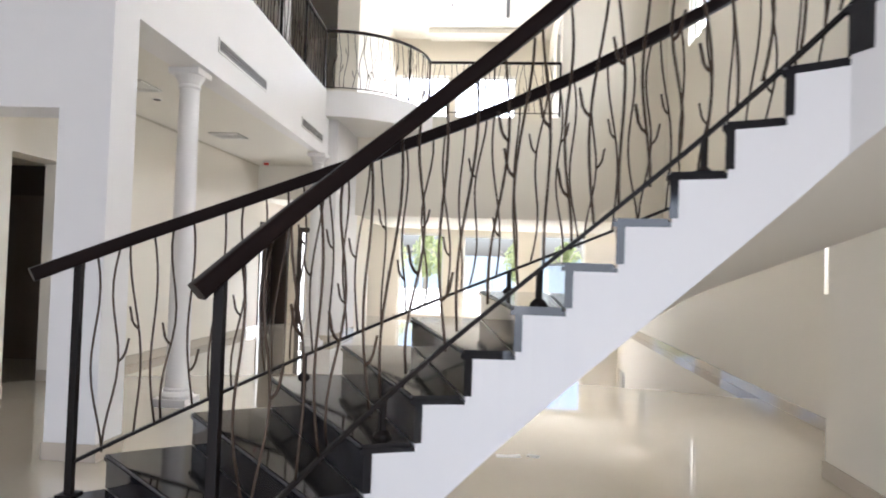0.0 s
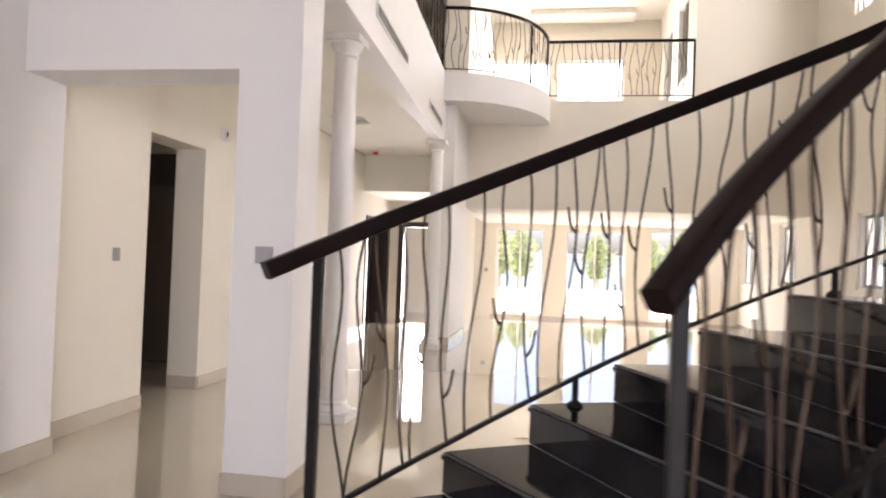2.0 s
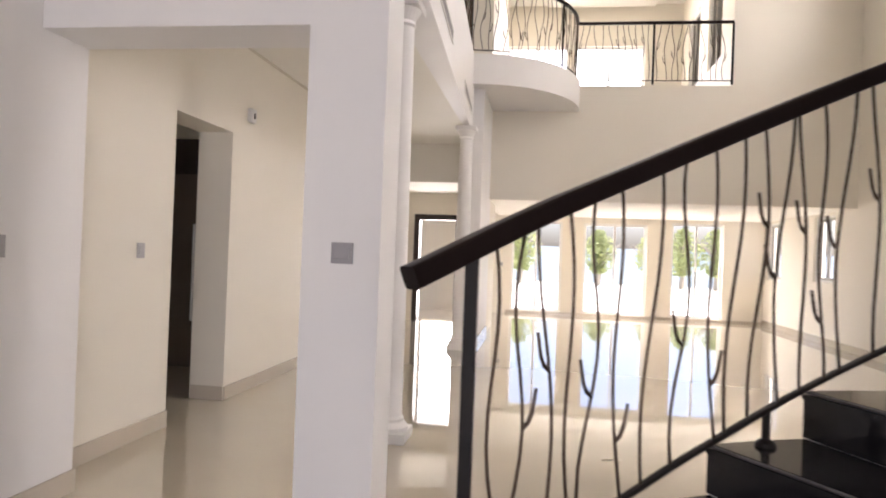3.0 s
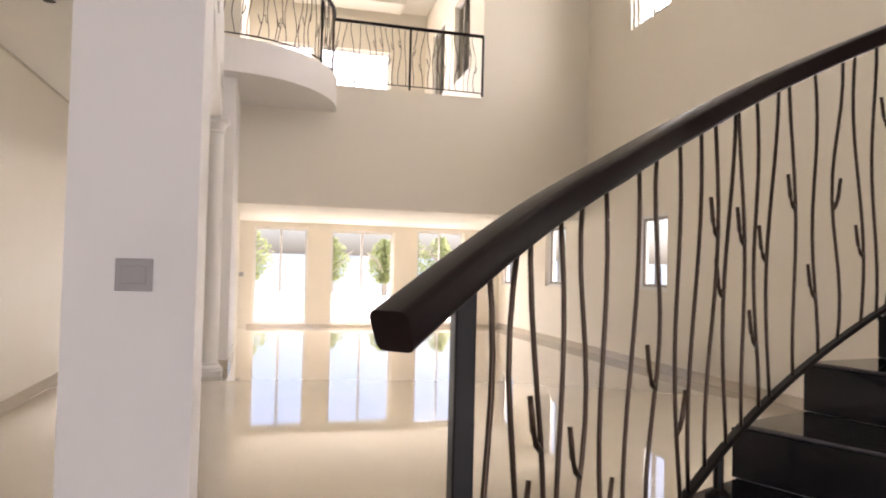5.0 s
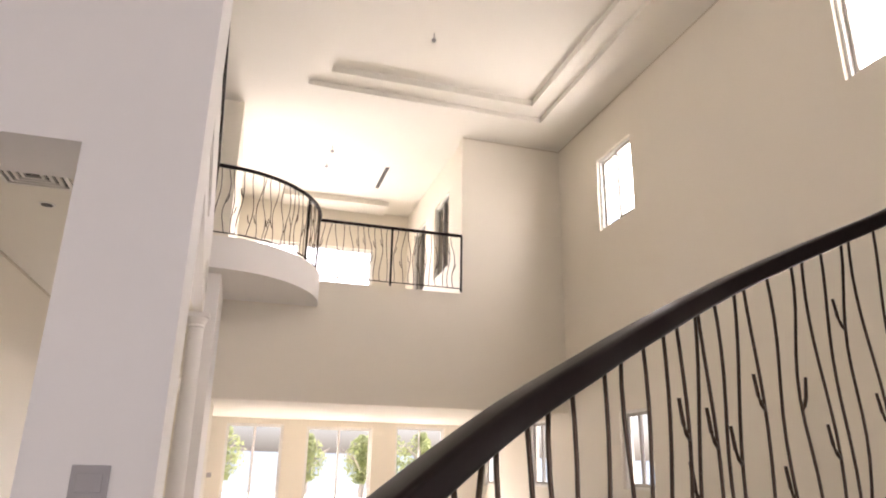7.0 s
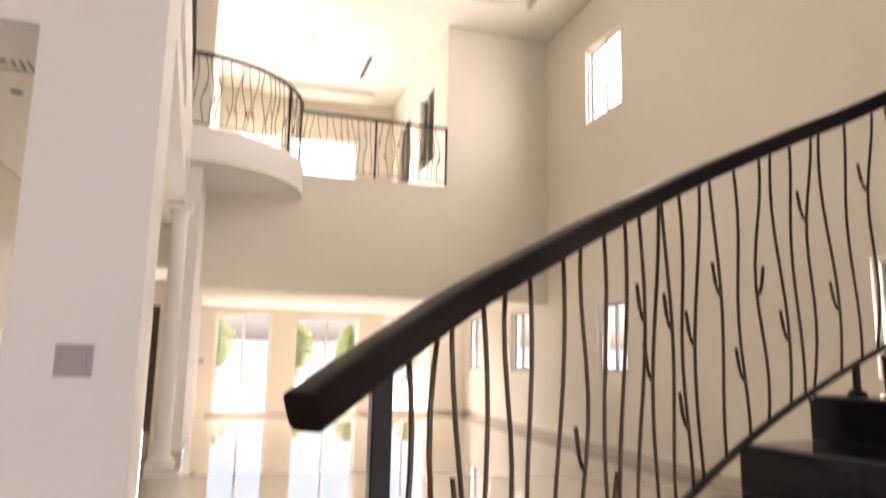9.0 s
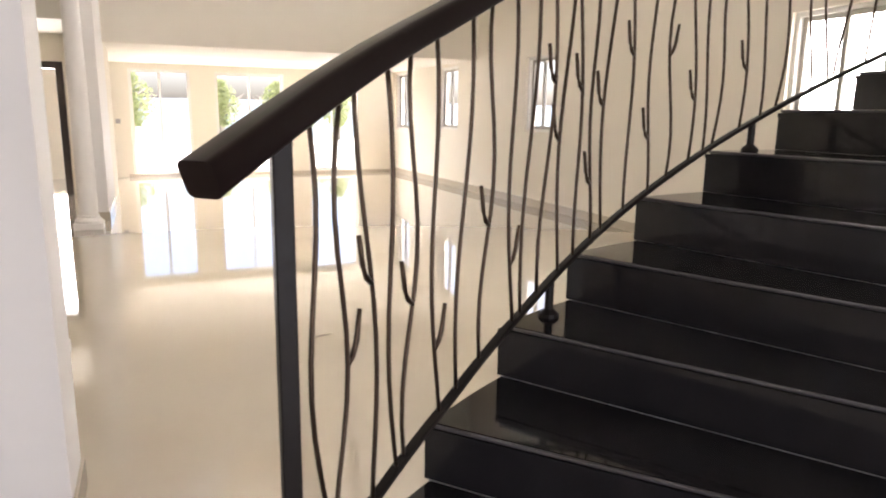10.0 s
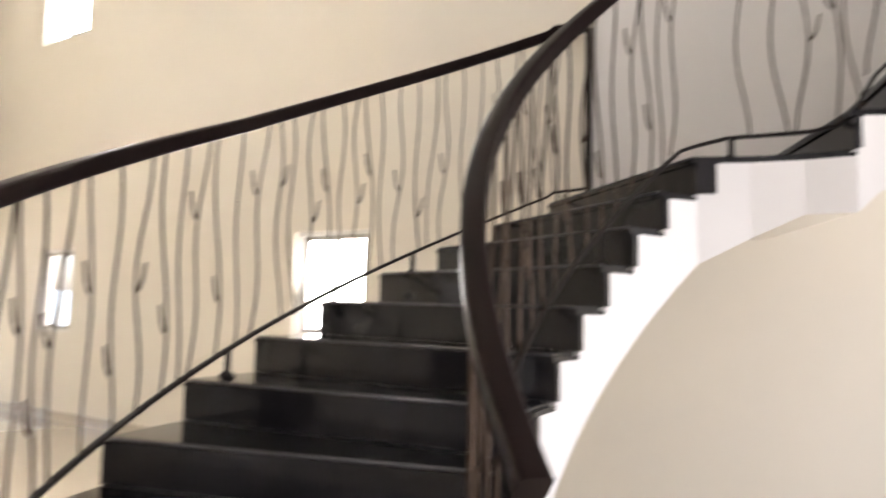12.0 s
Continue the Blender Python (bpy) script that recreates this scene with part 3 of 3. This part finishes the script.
def door_frame(name, x0, x1, y, z1, label):
    thing = tagged(new(name), label, kind="structure")
    for ua, ub, za, zb in ((x0 - 0.07, x0 + 0.03, 0, z1 + 0.07), (x1 - 0.03, x1 + 0.07, 0, z1 + 0.07), (x0 + 0.03, x1 - 0.03, z1 - 0.03, z1 + 0.07)):
        part("door_frame", box(ua, ub, y - 0.02, y + 0.22, za, zb, 0.004), DOORWOOD, thing)
    return thing


d = tagged(new("door_1"), "dark wooden door frame with a dark door standing ajar in the passage wall", kind="structure")
for ya, yb, za, zb in ((13.5, 13.62, 0, 2.02), (15.08, 15.2, 0, 2.02), (13.62, 15.08, 1.91, 2.02)):
    part("door_frame", box(-4.76, -4.42, ya, yb, za, zb, 0.004), DOORWOOD, d)
part("door_leaf", box(-6.2, -4.77, 15.02, 15.06, 0.01, 1.9, 0.003), DOORWOOD, d)
door_frame("door_2", -4.2, -3.45, 15.3, 1.95, "dark wooden door frame open to bright daylight")
d = tagged(new("door_3"), "dark wooden door with a long steel handle in the dim side room", kind="structure")
part("door_frame", box(-6.9, -4.76, 9.34, 9.398, 0, 2.4, 0.004), DOORWOOD, d)
part("door_leaf", box(-6.3, -5.2, 9.29, 9.338, 0.01, 2.02, 0.003), DOORWOOD2, d, "grey-brown wooden door leaf")
part("door_handle", tube(bmesh.new(), [(-5.42, 9.24, 0.5), (-5.42, 9.24, 1.5)], 0.015, 8), STEEL, d)

# ---- outdoors ----
structure("ground", box(-60, 60, 18.5, 90, -0.25, -0.04), PAVING, "pale sunlit terrace paving outside")
structure("ground_side", box(3.1, 60, -30, 18.499, -0.25, -0.05), PAVING, "pale paving beside the house")
structure("backdrop_garden_wall", box(-30, 30, 40, 40.3, -0.05, 1.9), GARDENWALL, "blue-grey garden wall beyond the terrace")


def tree(x, y, h, seed):
    r = random.Random(seed)
    thing = tagged(new("tree"), "leafy green garden tree beyond the terrace", "tree", group="garden trees")
    bm = tube(bmesh.new(), [(x, y, -0.05), (x + 0.05, y, h * 0.25), (x - 0.05, y, h * 0.5), (x, y, h * 0.75)], [0.14, 0.11, 0.08, 0.03], 8)
    for k in range(6):
        a = r.uniform(0, 6.28)
        z = h * r.uniform(0.3, 0.6)
        tube(bm, [(x, y, z), (x + 0.5 * math.cos(a), y + 0.5 * math.sin(a), z + 0.5), (x + 1.1 * math.cos(a), y + 1.1 * math.sin(a), z + 0.9)], [0.05, 0.035, 0.012], 6)
    part("trunk", bm, BARK, thing)
    verts, faces = [], []
    for _ in range(1500):
        a, t = r.uniform(0, 6.28), r.random()
        rad = h * 0.36 * math.sqrt(r.random()) * (0.6 + 0.4 * math.sin(3 * a + seed)) * math.sin(math.pi * (0.12 + 0.8 * t))
        c = Vector((x + rad * math.cos(a), y + rad * math.sin(a), h * (0.22 + 0.78 * t)))
        u = Vector((r.uniform(-1, 1), r.uniform(-1, 1), r.uniform(-1, 1))).normalized() * r.uniform(0.07, 0.14)
        v = u.orthogonal().normalized() * u.length * 0.55
        i = len(verts)
        verts += [c - u, c + v, c + u, c - v]
        faces.append((i, i + 1, i + 2, i + 3))
    me = bpy.data.meshes.new("crown")
    me.from_pydata(verts, [], faces)
    me.materials.append(LEAF)
    ob = new("crown", me)
    ob.parent = thing
    return thing


for i, (x, y, h) in enumerate(((-5.4, 34, 2.7), (-2.9, 36, 2.9), (0.9, 37, 2.7), (3.2, 35, 2.6), (-8.0, 37, 3.0), (6.5, 37, 2.9), (-4.1, 38, 3.0), (4.9, 37, 2.9))):
    tree(x, y, h, 7 + i)


# ---- fixtures ----
def switch_plate(axis, face, u, z, w, h, sign, label):
    thing = tagged(new("light_switch"), label, "light switch", group="light switches")

    def bx(ua, ub, za, zb, a, b, bev):
        a, b = sorted((face + sign * a, face + sign * b))
        return box(a, b, ua, ub, za, zb, bev) if axis == 'x' else box(ua, ub, a, b, za, zb, bev)
    plate = part("plate", bx(u - w / 2, u + w / 2, z - h / 2, z + h / 2, 0.0005, 0.009, 0.002), PLASTIC, thing)
    part("rocker", bx(u - w * 0.34, u + w * 0.34, z - h * 0.27, z + h * 0.27, 0.0085, 0.0145, 0.002), PLASTIC, plate)


switch_plate('y', 5.55, -2.707, 1.28, 0.098, 0.092, -1, "grey plastic light switch on the white pier")
switch_plate('x', -4.20, 5.32, 1.255, 0.11, 0.10, 1, "grey plastic light switch on the white wall")
switch_plate('x', -4.44, 6.77, 1.24, 0.08, 0.10, 1, "grey plastic light switch on the passage wall")


def slot_diffuser(y0, y1, z, label):
    thing = tagged(new("air_diffuser"), label, "air vent", group="slot diffusers")
    x = fascia((y0 + y1) / 2) + 0.002
    bm = bmesh.new()
    for a, b, c, e in ((y0, y1, z + 0.05, z + 0.07), (y0, y1, z - 0.07, z - 0.05), (y0, y0 + 0.02, z - 0.05, z + 0.05), (y1 - 0.02, y1, z - 0.05, z + 0.05)):
        add_box(bm, x + 0.0005, x + 0.012, a, b, c, e, 0.002)
    part("frame", bm, FRAME, thing)
    part("backing", box(x + 0.0005, x + 0.003, y0 + 0.02, y1 - 0.02, z - 0.05, z + 0.05), DARKGAP, thing)
    for k in range(3):
        zz = z - 0.03 + 0.03 * k
        part("slat", box(x + 0.003, x + 0.010, y0 + 0.02, y1 - 0.02, zz - 0.005, zz + 0.005), PLASTIC, thing)
    m = Vector((x, (y0 + y1) / 2, 0))
    thing.matrix_basis = Matrix.Translation(m) @ Matrix.Rotation(math.atan(0.045), 4, 'Z') @ Matrix.Translation(-m)


slot_diffuser(7.44, 8.92, 3.32, "long white slot air diffuser in the gallery fascia")
slot_diffuser(10.55, 11.85, 3.27, "long white slot air diffuser in the gallery fascia")


def ceiling_vent(x, y, z, s, label):
    thing = tagged(new("ceiling_vent"), label, "air vent", group="ceiling vents")
    part("backing", box(x - s, x + s, y - s, y + s, z - 0.004, z - 0.0005), DARKGAP, thing)
    for k in range(4):
        a = s * (1 - 0.22 * k)
        b = a - 0.022
        bm = bmesh.new()
        for x0, x1, y0, y1 in ((-a, a, -a, -b), (-a, a, b, a), (-a, -b, -b, b), (b, a, -b, b)):
            add_box(bm, x + x0, x + x1, y + y0, y + y1, z - 0.02, z - 0.004)
        part("slat", bm, FRAME, thing)


ceiling_vent(-3.72, 7.82, 3.03, 0.2, "square white ceiling air vent in the passage")
ceiling_vent(-3.81, 10.43, 3.03, 0.2, "square white ceiling air vent under the gallery")


def detector(x, y, z, label, cap):
    thing = tagged(new("smoke_detector"), label, "smoke detector", group="ceiling detectors")
    base = part("base", lathe(bmesh.new(), x, y, [(0.055, z - 0.0005), (0.055, z - 0.02), (0.04, z - 0.03)], 16), PLASTIC2, thing)
    part("cap", lathe(bmesh.new(), x, y, [(0.045, z - 0.03), (0.045, z - 0.055), (0.03, z - 0.065)], 16), cap, base)


detector(-0.05, 9.75, ZC + 0.2, "ceiling smoke detector under a red dust cap", RED)
detector(-4.12, 12.8, 3.03, "ceiling smoke detector under a red dust cap", RED)


def downlight(x, y, z):
    thing = tagged(new("ceiling_downlight"), "small dark recessed downlight in the passage ceiling", "downlight")
    part("rim", lathe(bmesh.new(), x, y, [(0.055, z - 0.0005), (0.055, z - 0.006), (0.042, z - 0.008)], 20), PLASTIC2, thing)
    part("lamp", lathe(bmesh.new(), x, y, [(0.04, z - 0.0075), (0.038, z - 0.010), (0.01, z - 0.011)], 20), DARKGAP, thing)


downlight(-3.77, 8.4, 3.03)


def pendant_hook(x, y, z):
    thing = tagged(new("ceiling_hook"), "small bare cable and hook hanging from the ceiling", "hook", group="ceiling hooks")
    part("cable", tube(bmesh.new(), [(x, y, z - 0.0005), (x + 0.005, y, z - 0.1)], 0.006, 6), PLASTIC, thing)
    part("rose", lathe(bmesh.new(), x, y, [(0.03, z - 0.1), (0.03, z - 0.13), (0.01, z - 0.14)], 10), PLASTIC, thing)


pendant_hook(-0.25, 11.3, ZC + 0.2)


# ---- ceiling gap shade and small things ----
# Solid strips whose darker beige stands in for shade in the ceiling gap.
GAPSHADE = material("ceiling_gap_shade", (0.62, 0.56, 0.46), 0.7, grain=0.1)
bm = bmesh.new()
add_box(bm, XR - 0.012, XR - 0.001, 6.21, YF, ZC - 0.022, ZC - 0.001)
add_box(bm, 1.0, XR - 0.013, YF - 0.012, YF - 0.001, ZC - 0.022, ZC - 0.001)
add_box(bm, -4.439, -4.428, 5.89, 13.5, 3.005, 3.027)
structure("gap_shade_strip", bm, GAPSHADE, "thin strip where walls meet ceiling, the gap's shade in its colour")


def motion_sensor(x, y, z):
    thing = tagged(new("wall_sensor"), "small white wall sensor with a dark lens", "sensor", group="wall sensors")
    part("housing", box(x + 0.0005, x + 0.05, y - 0.045, y + 0.045, z - 0.06, z + 0.06, 0.008), PLASTIC2, thing)
    part("lens", box(x + 0.048, x + 0.056, y - 0.012, y + 0.012, z - 0.03, z + 0.02, 0.003), DARKGAP, thing)


motion_sensor(-4.44, 8.32, 2.44)
motion_sensor(-4.44, 12.4, 2.25)

pendant_hook(-1.19, 14.9, ZC)
pendant_hook(-1.21, 15.6, ZC)
switch_plate('y', YB, -2.78, 1.1, 0.09, 0.09, -1, "grey plastic light switch beside the garden door")

# ceiling slot and dropped tray in the upper room
d = tagged(new("ceiling_slot"), "narrow dark slot diffuser in the upper room ceiling", "air vent")
part("backing", box(-0.06, 0.02, 15.5, 16.6, ZC - 0.006, ZC - 0.0005), DARKGAP, d)
for x0 in (-0.075, 0.02):
    part("frame", box(x0, x0 + 0.015, 15.48, 16.62, ZC - 0.012, ZC - 0.0005), FRAME, d)
bm = bmesh.new()
add_box(bm, -1.9, 0.4, 17.3, 17.9, ZC - 0.12, ZC - 0.001, 0.01)
structure("ceiling_drop", bm, CEIL, "dropped ceiling edge in the upper room")


def scrap(x, y, l, w, turn, label, mat):
    r = random.Random(int(x * 100 + y))
    bm = bmesh.new()
    n = 6
    top, bot = [], []
    for k in range(n + 1):
        f = k / n - 0.5
        h = 0.002 + 0.006 * abs(math.sin(3 * f + x))
        top.append((bm.verts.new((f * l, w / 2 * r.uniform(0.7, 1), h)), bm.verts.new((f * l, -w / 2 * r.uniform(0.7, 1), h))))
        bot.append((bm.verts.new((f * l, w / 2, 0.0005)), bm.verts.new((f * l, -w / 2, 0.0005))))
    for k in range(n):
        bm.faces.new((top[k][0], top[k][1], top[k + 1][1], top[k + 1][0]))
        bm.faces.new((bot[k][0], bot[k + 1][0], bot[k + 1][1], bot[k][1]))
        bm.faces.new((top[k][0], top[k + 1][0], bot[k + 1][0], bot[k][0]))
        bm.faces.new((top[k][1], bot[k][1], bot[k + 1][1], top[k + 1][1]))
    bmesh.ops.recalc_face_normals(bm, faces=bm.faces[:])
    ob = mesh_object("paper_scrap", bm, mat)
    tagged(ob, label, "scrap", group="scraps on the floor")
    ob.matrix_basis = pose(x, y, 0, 0, 0, turn)


scrap(0.10, 6.26, 0.17, 0.06, 8, "torn white paper scrap lying on the polished floor", PLASTIC2)
scrap(0.28, 6.29, 0.08, 0.05, -20, "small torn white paper scrap lying on the polished floor", PLASTIC2)
scrap(-1.36, 7.2, 0.14, 0.02, 15, "thin brown scrap lying on the polished floor", SKIRT)
